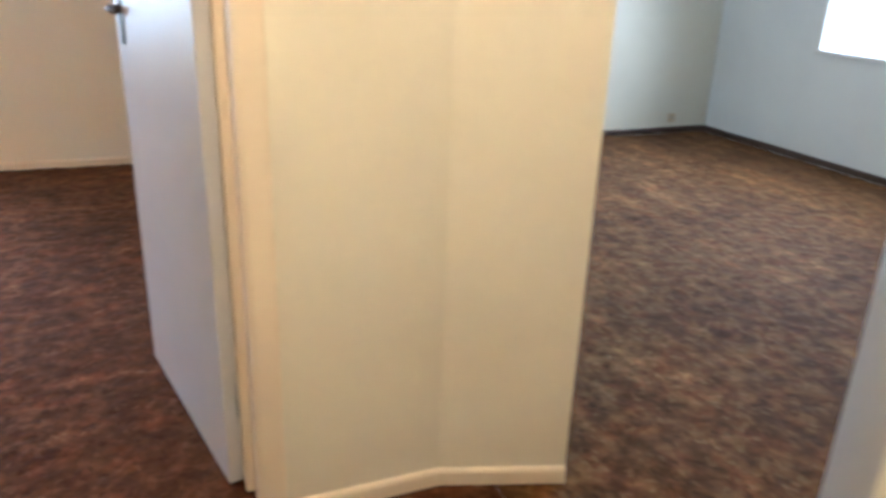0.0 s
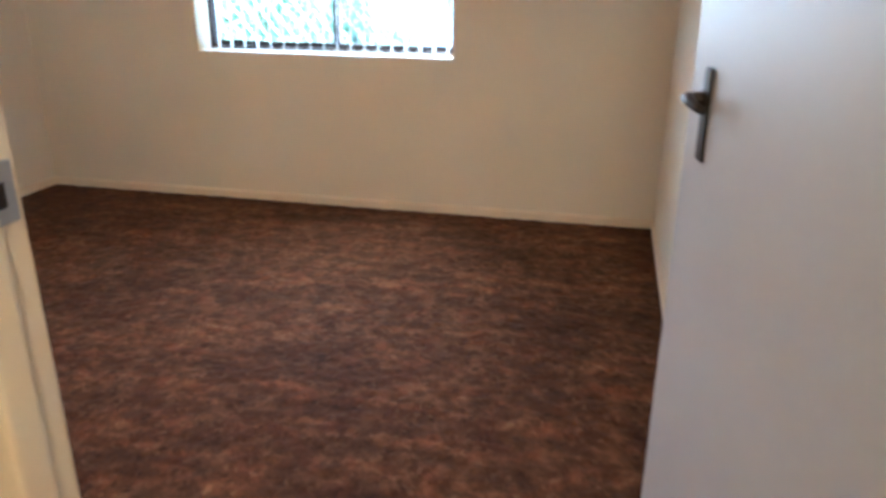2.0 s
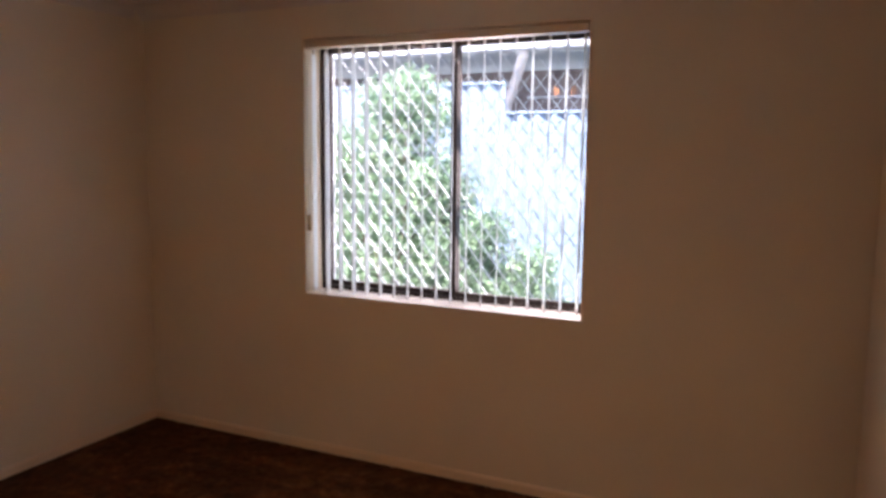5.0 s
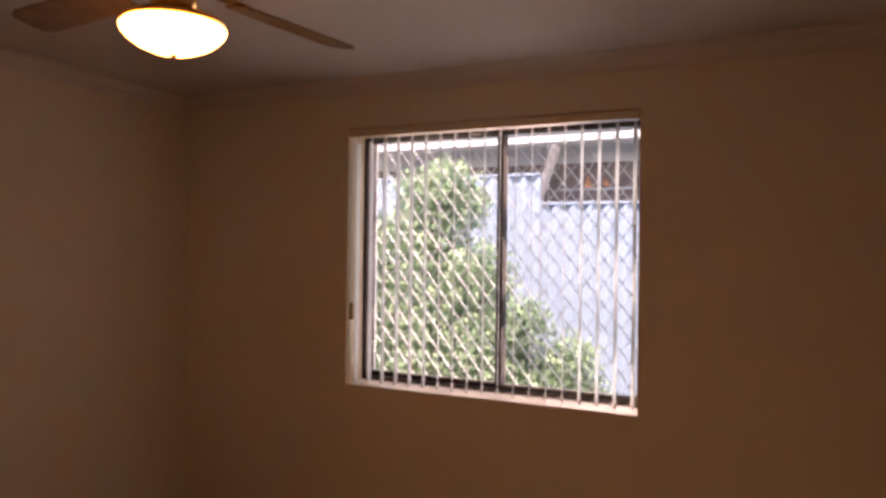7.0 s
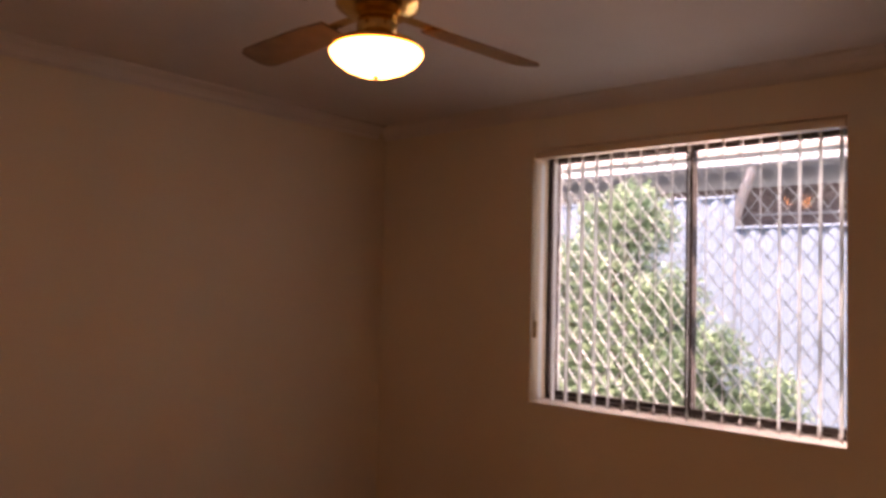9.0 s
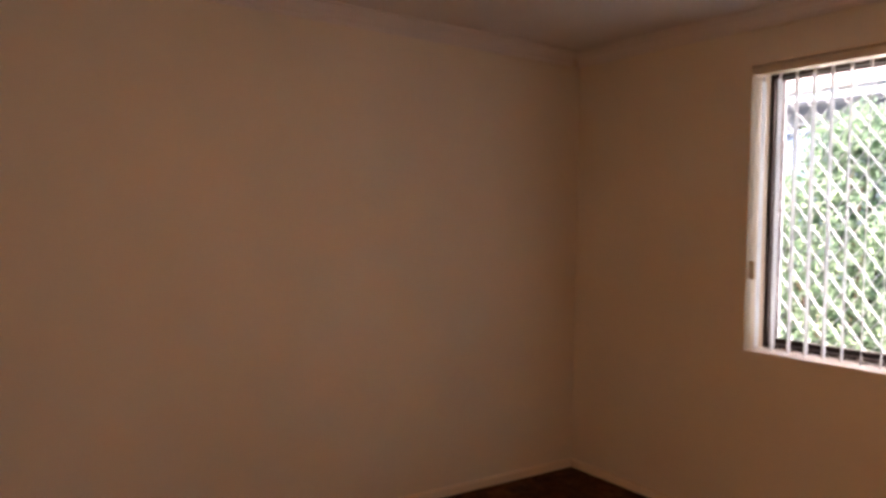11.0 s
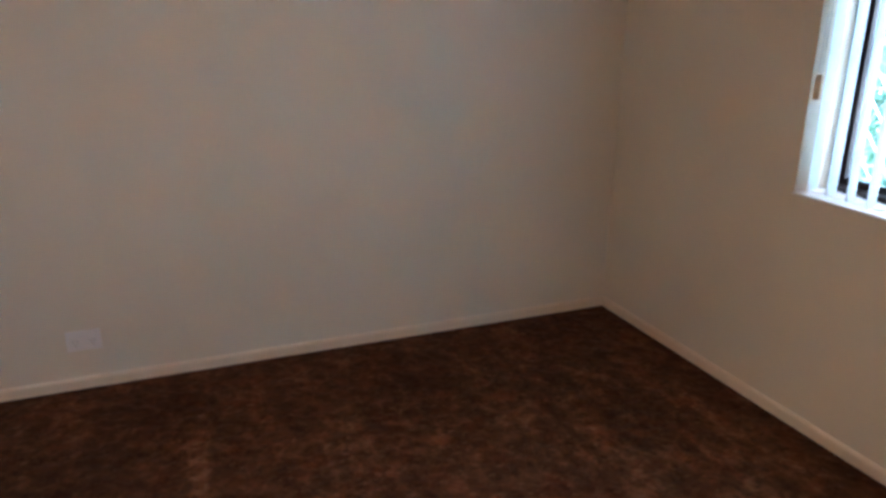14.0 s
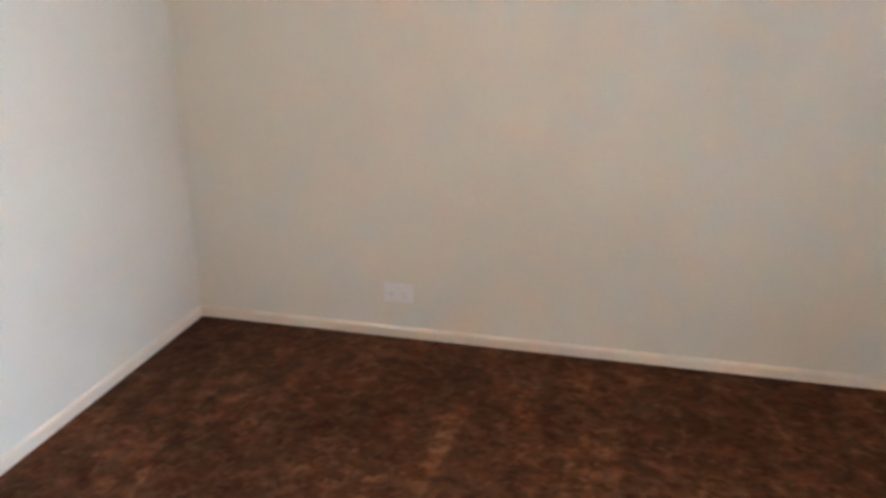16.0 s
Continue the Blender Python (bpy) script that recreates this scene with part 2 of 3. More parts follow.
def finish(name, bm, mat, smooth=False):
    bmesh.ops.recalc_face_normals(bm, faces=bm.faces)
    me = bpy.data.meshes.new(name)
    bm.to_mesh(me)
    bm.free()
    if mat:
        me.materials.append(mat)
    if smooth:
        for p in me.polygons:
            p.use_smooth = True
    return new(name, me)


def part(name, bm, mat, parent, label="", smooth=False):
    ob = finish(name, bm, mat, smooth)
    ob.parent = parent
    if label:
        ob["label"] = label
    return ob


def thing(name, label, category, at=(0, 0, 0), rz=0.0, group="", kind=""):
    ob = new(name)
    ob.empty_display_size = 0.1
    ob.matrix_basis = pose(*at, 0, 0, rz)
    return tagged(ob, label, category, group, kind)


def box(x0, y0, z0, x1, y1, z1, bevel=0.0, segments=2, bm=None):
    own = bmesh.new()
    bmesh.ops.create_cube(own, size=1)
    for v in own.verts:
        v.co = ((x0 + x1) / 2 + v.co.x * (x1 - x0), (y0 + y1) / 2 + v.co.y * (y1 - y0), (z0 + z1) / 2 + v.co.z * (z1 - z0))
    if bevel:
        bmesh.ops.bevel(own, geom=own.edges[:], offset=bevel, segments=segments, affect="EDGES", profile=0.5)
    if bm is None:
        return own
    me = bpy.data.meshes.new("piece")
    own.to_mesh(me)
    own.free()
    bm.from_mesh(me)
    bpy.data.meshes.remove(me)
    return bm


def lathe(profile, seg=32, bm=None):
    """A turned shape from (radius, height) pairs."""
    bm = bm or bmesh.new()
    rings = []
    for r, z in profile:
        if r < 1e-5:
            rings.append([bm.verts.new((0, 0, z))])
        else:
            rings.append([bm.verts.new((r * math.cos(2 * math.pi * i / seg), r * math.sin(2 * math.pi * i / seg), z)) for i in range(seg)])
    for a, b in zip(rings, rings[1:]):
        for i in range(seg):
            j = (i + 1) % seg
            if len(a) == 1 and len(b) > 1:
                bm.faces.new((a[0], b[i], b[j]))
            elif len(b) == 1 and len(a) > 1:
                bm.faces.new((a[i], a[j], b[0]))
            elif len(a) > 1:
                bm.faces.new((a[i], a[j], b[j], b[i]))
    return bm


def tube(points, radii, seg=8, bm=None):
    """A round rod along points."""
    bm = bm or bmesh.new()
    pts = [Vector(p) for p in points]
    if isinstance(radii, (int, float)):
        radii = [radii] * len(pts)
    rings = []
    for i, p in enumerate(pts):
        d = (pts[min(i + 1, len(pts) - 1)] - pts[max(i - 1, 0)]).normalized()
        q = d.to_track_quat("Z", "Y")
        rings.append([bm.verts.new(p + q @ Vector((radii[i] * math.cos(2 * math.pi * k / seg), radii[i] * math.sin(2 * math.pi * k / seg), 0))) for k in range(seg)])
    for a, b in zip(rings, rings[1:]):
        for k in range(seg):
            bm.faces.new((a[k], a[(k + 1) % seg], b[(k + 1) % seg], b[k]))
    bm.faces.new(rings[0][::-1])
    bm.faces.new(rings[-1])
    return bm


def sweep(profile, a, b, out):
    """A moulding: profile of (out, up) pairs run from a to b, pushed along the level direction out."""
    bm = bmesh.new()
    a, b, out = Vector(a), Vector(b), Vector(out)
    ends = [[bm.verts.new(p + out * u + Vector((0, 0, w))) for u, w in profile] for p in (a, b)]
    k = len(profile)
    for i in range(k):
        bm.faces.new((ends[0][i], ends[0][(i + 1) % k], ends[1][(i + 1) % k], ends[1][i]))
    bm.faces.new(ends[0][::-1])
    bm.faces.new(ends[1])
    return bm


def wall(name, axis, at, thick, u0, u1, z0, z1, holes, mat, label):
    """A solid wall. axis "x": it runs along x with its first face at y = at; "y": along y with it at x = at.
    holes: (u0, u1, z0, z1), which go right through."""
    us = sorted({u0, u1, *[h[0] for h in holes], *[h[1] for h in holes]})
    zs = sorted({z0, z1, *[h[2] for h in holes], *[h[3] for h in holes]})

    def solid(i, j):
        if not (0 <= i < len(us) - 1 and 0 <= j < len(zs) - 1):
            return False
        u, z = (us[i] + us[i + 1]) / 2, (zs[j] + zs[j + 1]) / 2
        return not any(h[0] < u < h[1] and h[2] < z < h[3] for h in holes)

    bm = bmesh.new()

    def quad(*c):
        vs = [(u, at + t, z) if axis == "x" else (at + t, u, z) for u, t, z in c]
        bm.faces.new([bm.verts.new(v) for v in vs])

    for i in range(len(us) - 1):
        for j in range(len(zs) - 1):
            if not solid(i, j):
                continue
            a, b, c, d = us[i], us[i + 1], zs[j], zs[j + 1]
            for t in (0, thick):
                quad((a, t, c), (b, t, c), (b, t, d), (a, t, d))
            for di, dj, p, q in ((-1, 0, (a, c), (a, d)), (1, 0, (b, c), (b, d)), (0, -1, (a, c), (b, c)), (0, 1, (a, d), (b, d))):
                if not solid(i + di, j + dj):
                    quad((p[0], 0, p[1]), (q[0], 0, q[1]), (q[0], thick, q[1]), (p[0], thick, p[1]))
    bmesh.ops.remove_doubles(bm, verts=bm.verts, dist=1e-5)
    return tagged(finish(name, bm, mat), label, "wall", kind="structure")


# ---- structure ----
tagged(finish("floor_slab", box(-0.2, HY - 0.2, -0.14, RX + 0.2, D, -0.012), SLAB), "grey concrete slab under the carpets", "floor", kind="structure")


def pile(name, x0, x1, y0, y1, step, deep, mat, label, seed):
    """Cut-pile carpet: a sheet of tufts of uneven height that lean a little, with trodden hollows at a larger scale."""
    nx, ny = int((x1 - x0) / step) + 1, int((y1 - y0) / step) + 1
    rng = np.random.default_rng(seed)

    def cloud(cell):
        a = rng.random((int(ny * step / cell) + 3, int(nx * step / cell) + 3))
        v, u = np.arange(ny) * step / cell, np.arange(nx) * step / cell
        i, j = v.astype(int), u.astype(int)
        fv, fu = (v - i)[:, None], (u - j)[None, :]
        fv, fu = fv * fv * (3 - 2 * fv), fu * fu * (3 - 2 * fu)
        i, j = i[:, None], j[None, :]
        return (a[i, j] * (1 - fv) + a[i + 1, j] * fv) * (1 - fu) + (a[i, j + 1] * (1 - fv) + a[i + 1, j + 1] * fv) * fu

    z = deep * (0.45 * rng.random((ny, nx)) + 0.35 * cloud(0.035) + 0.20 * cloud(0.13) - 0.85)
    gx, gy = np.meshgrid(np.linspace(x0, x1, nx), np.linspace(y0, y1, ny))
    gx[1:-1, 1:-1] += step * 0.35 * (rng.random((ny - 2, nx - 2)) - 0.5)
    gy[1:-1, 1:-1] += step * 0.35 * (rng.random((ny - 2, nx - 2)) - 0.5)
    k = np.arange(nx * ny).reshape(ny, nx)
    quads = np.stack([k[:-1, :-1], k[:-1, 1:], k[1:, 1:], k[1:, :-1]], -1).reshape(-1, 4)
    me = bpy.data.meshes.new(name)
    me.from_pydata(np.stack([gx, gy, z], -1).reshape(-1, 3).tolist(), [], quads.tolist())
    me.materials.append(mat)
    me.polygons.foreach_set("use_smooth", np.ones(len(quads), dtype=bool))
    return tagged(new(name, me), label, "floor", kind="structure")


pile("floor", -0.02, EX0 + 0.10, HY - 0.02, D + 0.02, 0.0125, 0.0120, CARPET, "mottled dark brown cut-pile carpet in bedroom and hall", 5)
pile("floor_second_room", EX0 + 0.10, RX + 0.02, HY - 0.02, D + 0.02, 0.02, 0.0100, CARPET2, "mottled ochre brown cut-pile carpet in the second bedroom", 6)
wall("wall_north", "x", D, 0.22, -0.2, RX + 0.22, -0.3, 2.6, [(WX0, WX1, WZ0, WZ1)], WALL, "cream painted wall with the bedroom window")
wall("wall_west", "y", -0.2, 0.2, HY - 0.2, D, 0, 2.6, [], WALL, "cream painted plain bedroom wall")
wall("wall_south", "x", HALL, -HALL, 0, EX0, 0, 2.6, [(DX0 - 0.03, DX1 + 0.03, -0.01, DH + 0.02)], WALL, "cream painted wall with the bedroom doorway")
wall("wall_east", "y", W, 0.1, 0, D, 0, 2.6, [], WALL, "cream painted wall behind the open door")
wall("wall_hall_end", "y", EX0, EX1 - EX0, HY, 0, 0, 2.6, [(EY0, HALL, -0.01, DH + 0.02)], WALL, "cream hall wall with the second doorway")
bm = bmesh.new()
rings = [[bm.verts.new((x, y, z)) for x, y in (SPLAY[0], SPLAY[1], (SPLAY[1][0], HALL - 0.002))] for z in (0, 2.55)]
for i in range(3):
    bm.faces.new((rings[0][i], rings[0][(i + 1) % 3], rings[1][(i + 1) % 3], rings[1][i]))
bm.faces.new(rings[0][::-1])
bm.faces.new(rings[1])
tagged(finish("wall_hall_return", bm, WALL), "cream painted splayed wall face beside the second doorway", "wall", kind="structure")
wall("wall_second_room_west", "y", EX1 - 0.1, 0.1, 0, D, 0, 2.6, [], WALL2, "pale painted wall of the second bedroom")
wall("wall_second_room_east", "y", RX, 0.22, HY - 0.2, D, -0.3, 2.6, [(0.84, 2.34, 0.765, 2.08)], WALL2, "pale painted wall with the second window")
wall("wall_hall_south", "x", HY - 0.2, 0.2, 0, RX, 0, 2.6, [], WALL, "cream painted hall wall")
tagged(finish("ceiling", box(0, 0, H, W, D, H + 0.1), CEIL), "white painted bedroom ceiling", "ceiling", kind="structure")
tagged(finish("ceiling_hall", box(0, HY, H, EX0, HALL, H + 0.1), CEIL), "white painted hall ceiling", "ceiling", kind="structure")
tagged(finish("ceiling_second_room", box(EX1, HY, H, RX, D, H + 0.1), CEIL), "white painted second bedroom ceiling", "ceiling", kind="structure")
tagged(finish("roof_cover", box(-0.3, HY - 0.3, 2.6, RX + 0.3, D + 0.45, 2.75), ROOF), "flat cover over the house with an eave", "roof", kind="structure")

SKIRT = [(0, 0), (0.012, 0), (0.012, 0.036), (0.009, 0.043), (0.004, 0.047), (0, 0.047)]
COVE = [(0, 0), (0, -0.072), (0.010, -0.072), (0.012, -0.064), (0.020, -0.060), (0.026, -0.044), (0.040, -0.026), (0.058, -0.016), (0.064, -0.010), (0.078, -0.009), (0.078, 0)]


def baseboard(a, b, out, mat=None, label="cream enamel skirting board along the wall"):
    tagged(finish("baseboard", sweep(SKIRT, (*a, 0.002), (*b, 0.002), (*out, 0)), mat or TRIM), label, "skirting", kind="structure")


def cornice(a, b, out):
    tagged(finish("cornice", sweep(COVE, (*a, H), (*b, H), (*out, 0)), CEIL), "white coved cornice under the ceiling", "cornice", kind="structure")


baseboard((0, D), (W, D), (0, -1))
baseboard((0, 0), (0, D - 0.014), (1, 0))
baseboard((0.014, 0), (DX0 - 0.06, 0), (0, 1))
baseboard((W, 0.05), (W, D - 0.014), (-1, 0))
baseboard((0, HALL), (DX0 - 0.065, HALL), (0, -1))
baseboard((DX1 + 0.065, HALL), (SPLAY[0][0], HALL), (0, -1))
baseboard(SPLAY[0], SPLAY[1], (-0.313, -0.950))
baseboard((EX1, D), (RX, D), (0, -1), DARK_TRIM, "dark brown skirting board in the second bedroom")
baseboard((RX, HY), (RX, D - 0.014), (-1, 0), DARK_TRIM, "dark brown skirting board in the second bedroom")
cornice((0, D), (W, D), (0, -1))
cornice((0, 0), (0, D - 0.078), (1, 0))
cornice((0.078, 0), (W, 0), (0, 1))
cornice((W, 0.078), (W, D - 0.078), (-1, 0))


def door_frame(name, u0, u1, t0, t1, gap, stop, room, axis, label):
    """A timber frame lining an opening from u0 to u1 in a wall between faces t0 and t1; gap and stop give the groove and the stop, room the side on which the door hangs."""
    f = thing(name, label, "door frame", kind="structure")

    def b(a0, b0, z0, a1, b1, z1, bev=0.002):
        return box(a0, b0, z0, a1, b1, z1, bev) if axis == "x" else box(b0, a0, z0, b1, a1, z1, bev)

    lo, hi = sorted((t0, gap[0]))
    for s, u in ((-1, u0), (1, u1)):
        nib = 0.012 if s < 0 else 0.018
        if s > 0:
            g0, g1 = sorted((gap[0], stop[0]))
            part("groove", b(u + 0.006, g0, 0.003, u + 0.029, g1, DH), TRIM, f)
        part("lining", b(min(u, u + s * 0.029), lo, 0.003, max(u, u + s * 0.029), hi, DH), TRIM, f)
        part("stop", b(min(u - s * nib, u + s * 0.029), min(stop), 0.003, max(u - s * nib, u + s * 0.029), max(stop), DH, 0.005), TRIM, f)
        lo2, hi2 = sorted((stop[1], t1))
        part("rebate", b(min(u + s * 0.004, u + s * 0.029), lo2, 0.003, max(u + s * 0.004, u + s * 0.029), hi2, DH), TRIM, f)
        for face, d in ((t0, -1 if t0 < t1 else 1), (t1, 1 if t0 < t1 else -1)):
            w0, w1 = sorted((face, face + d * 0.006))
            part("architrave", b(min(u + s * 0.006, u + s * 0.060), w0, 0.003, max(u + s * 0.006, u + s * 0.060), w1, DH + 0.055, 0.004), TRIM, f)
    part("head", b(u0 - 0.018, min(t0, t1), DH, u1 + 0.018, max(t0, t1), DH + 0.019), TRIM, f)
    for face, d in ((t0, -1 if t0 < t1 else 1), (t1, 1 if t0 < t1 else -1)):
        w0, w1 = sorted((face, face + d * 0.006))
        part("head_architrave", b(u0 - 0.006, w0, DH + 0.006, u1 + 0.006, w1, DH + 0.055, 0.003), TRIM, f)
    return f


frame_one = door_frame("door_frame_1", DX0, DX1, HALL, 0.0, (-0.104, 0), (-0.080, -0.040), 1, "x", "cream enamel bedroom door frame with a stop")
strike = part("strike_plate", box(DX0 - 0.0048, -0.036, 1.066, DX0 - 0.0005, -0.005, 1.122, 0.0019, 3), STEEL, frame_one, "dull steel strike plate")
part("latch_hole", box(DX0 - 0.0010, -0.031, 1.081, DX0 + 0.0004, -0.018, 1.104, 0.0005), BLACKM, strike, "dark latch hole")


def door_leaf(name, label, at, rz, width, flip):
    """A flush door hung at its hinge; the leaf runs along local x, its thickness along y."""
    d = thing(name, label, "door", at, rz)
    t = 0.036
    part("leaf", box(0.0, 0.0, 0.012, width, t, 2.03, 0.002), LEAF_PAINT, d)
    for side, y, s in ((0, 0.0, -1), (1, t, 1)):
        ya, yb = sorted((y, y + s * 0.006))
        px = width - 0.087
        plate = part("handle_plate", box(px - 0.015, ya, 1.012, px + 0.015, yb, 1.150, 0.004, 3), BLACKM, d, "long dark antique brass handle plate")
        neck = [(px, y + s * 0.005, 1.104), (px, y + s * 0.026, 1.104)]
        part("handle_neck", tube([*neck], [0.012, 0.010], 12), BLACKM, plate, smooth=True)
        lever = [(px + 0.008, y + s * 0.029, 1.105), (px, y + s * 0.030, 1.105), (px - 0.020, y + s * 0.032, 1.103), (px - 0.042, y + s * 0.030, 1.099), (px - 0.062, y + s * 0.027, 1.097)]
        part("lever", tube(lever, [0.006, 0.010, 0.008, 0.0065, 0.005], 12), BLACKM, plate, smooth=True)
    part("latch_plate", box(width - 0.001, 0.006, 1.06, width + 0.002, t - 0.006, 1.16, 0.0005), STEEL, d, "dull steel latch plate on the door edge")
    for z in (0.20, 1.80):
        part("hinge", tube([(-0.006, t if flip else 0.0, z), (-0.006, t if flip else 0.0, z + 0.09)], 0.006, 10), STEEL, d, smooth=True)
    return d


# the bedroom door stands open, almost back against the east wall
door_leaf("bedroom_door", "white flush door standing open, with dark lever handles", (3.642, -0.036, 0), 101.2, 0.755, False)
door_leaf("second_room_door", "white flush door standing ajar in the second room", (4.357, -1.235, 0), 43.9, 0.817, True)

# ---- bedroom window ----


def sliding_window(name, label, x0, x1, z0, z1, y, rz=0.0, at=(0, 0, 0)):
    w = thing(name, label, "window", at, rz, kind="structure")
    f, dpt = 0.020, 0.070
    part("frame_bottom", box(x0, y, z0, x1, y + dpt, z0 + 0.020, 0.002), BRONZE, w)
    part("frame_top", box(x0, y, z1 - 0.040, x1, y + dpt, z1, 0.002), BRONZE, w)
    part("frame_side", box(x0, y, z0 + 0.020, x0 + f, y + dpt, z1 - 0.030, 0.002), BRONZE, w)
    part("frame_side", box(x1 - f, y, z0 + 0.020, x1, y + dpt, z1 - 0.030, 0.002), BRONZE, w)
    mid = x0 + (x1 - x0) * 0.525
    for k, (a, b, yy) in enumerate(((x0 + f, mid + 0.018, y + 0.038), (mid - 0.018, x1 - f, y + 0.012))):
        s = part("sash", box(a, yy, z0 + 0.020, a + (0.034 if k else 0.016), yy + 0.022, z1 - 0.030, 0.002), BRONZE, w, "dark bronze sliding sash" if k else "dark bronze fixed sash")
        part("stile", box(b - (0.016 if k else 0.034), yy, z0 + 0.020, b, yy + 0.022, z1 - 0.030, 0.002), BRONZE, s)
        part("rail", box(a + (0.034 if k else 0.016), yy, z0 + 0.020, b - (0.016 if k else 0.034), yy + 0.022, z0 + 0.044, 0.002), BRONZE, s)
        part("rail", box(a + (0.034 if k else 0.016), yy, z1 - 0.048, b - (0.016 if k else 0.034), yy + 0.022, z1 - 0.030, 0.002), BRONZE, s)
        p = part("pane", box(a + (0.032 if k else 0.014), yy + 0.009, z0 + 0.040, b - (0.014 if k else 0.032), yy + 0.013, z1 - 0.058), GLASS, s, "clear glass pane")
        p.visible_shadow = False
    return w


sliding_window("window_1", "dark bronze aluminium sliding window with two panes", WX0 + 0.012, WX1 - 0.012, WZ0 + 0.011, WZ1 - 0.012, D + 0.145)
trim = thing("window_reveal", "cream enamel reveal boards and white sill lining the bedroom window", "window reveal", kind="structure")
part("sill", box(WX0 + 0.001, D - 0.006, WZ0 + 0.001, WX1 - 0.001, D + 0.215, WZ0 + 0.011, 0.003), SILLW, trim, "white enamel window sill")
part("side_board", box(WX0, D - 0.004, WZ0 + 0.011, WX0 + 0.012, D + 0.215, WZ1 - 0.012, 0.002), TRIM, trim)
part("side_board", box(WX1 - 0.012, D - 0.004, WZ0 + 0.011, WX1, D + 0.215, WZ1 - 0.012, 0.002), TRIM, trim)
part("head_board", box(WX0, D - 0.004, WZ1 - 0.012, WX1, D + 0.215, WZ1, 0.002), TRIM, trim)


def vertical_blind(x0, x1, z0, z1, y):
    v = thing("vertical_blind", "white fabric vertical blind with its slats turned open", "blind")
    part("headrail", box(x0, y - 0.046, z1 - 0.040, x1, y + 0.010, z1 - 0.004, 0.003), TRIM, v, "cream metal headrail")
    count, turn = 19, radians(21)
    step = (x1 - x0 - 0.05) / (count - 1)
    top, low = z1 - 0.066, z0 + 0.016
    bm = bmesh.new()
    n = 6
    prof = [(-0.0425 + 0.085 * i / n, 0.002 * (1 - (2 * i / n - 1) ** 2)) for i in range(n + 1)]
    rows = []
    for z in (low, top):
        rows.append([bm.verts.new((b + o, a, z)) for a, b, o in [(a, b, 0.0) for a, b in prof] + [(a, b, 0.0011) for a, b in prof[::-1]]])
    k = len(rows[0])
    for i in range(k):
        bm.faces.new((rows[0][i], rows[0][(i + 1) % k], rows[1][(i + 1) % k], rows[1][i]))
    bm.faces.new(rows[0][::-1])
    bm.faces.new(rows[1])
    first = part("slat", bm, FABRIC, v, smooth=False)
    rnd = random.Random(4)
    slats = [first] + [first.copy() for _ in range(count - 1)]
    for i, s in enumerate(slats):
        if i:
            scene.collection.objects.link(s)
        s.matrix_basis = Matrix.Translation((x0 + 0.025 + i * step, y, 0)) @ Matrix.Rotation(turn + rnd.uniform(-0.05, 0.05), 4, "Z")
    for i in range(count):
        x = x0 + 0.025 + i * step
        part("hanger", box(x - 0.005, y - 0.004, top - 0.004, x + 0.005, y + 0.004, z1 - 0.038, 0.001), CORD, v)
        part("bottom_weight", box(-0.0405, -0.0015, 0, 0.0405, 0.0030, 0.028, 0.001), CORD, v).matrix_basis = Matrix.Translation((x, y, low + 0.002)) @ Matrix.Rotation(turn + radians(90), 4, "Z")
    for side in (-1, 1):
        pts = []
        for i in range(count):
            x = x0 + 0.025 + i * step
            e = Vector((-math.sin(turn), math.cos(turn), 0)) * 0.040 * side
            pts.append((x + e.x, y + e.y, low + 0.014))
            if i < count - 1:
                pts.append((x + e.x + step / 2, y + e.y, low + 0.004))
        part("bottom_chain", tube(pts, 0.0014, 5), CORD, v, "thin white linking chain")
    return v


vertical_blind(WX0 + 0.016, WX1 - 0.016, WZ0 + 0.004, WZ1 - 0.014, D + 0.046)
cord = thing("blind_cord", "white blind cord loop with a tan plastic weight", "cord", (WX0 + 0.044, D - 0.006, 0))
part("cord_loop", tube([(-0.006, 0.008, WZ1 - 0.016), (-0.008, 0, 1.80), (-0.006, 0, 1.24)], 0.0014, 6), CORD, cord)
part("cord_loop", tube([(0.006, 0.008, WZ1 - 0.016), (0.008, 0, 1.80), (0.006, 0, 1.24)], 0.0014, 6), CORD, cord)
part("weight", box(-0.013, -0.008, 1.168, 0.013, 0.008, 1.250, 0.005, 3), TASSEL, cord, "tan plastic cord weight")


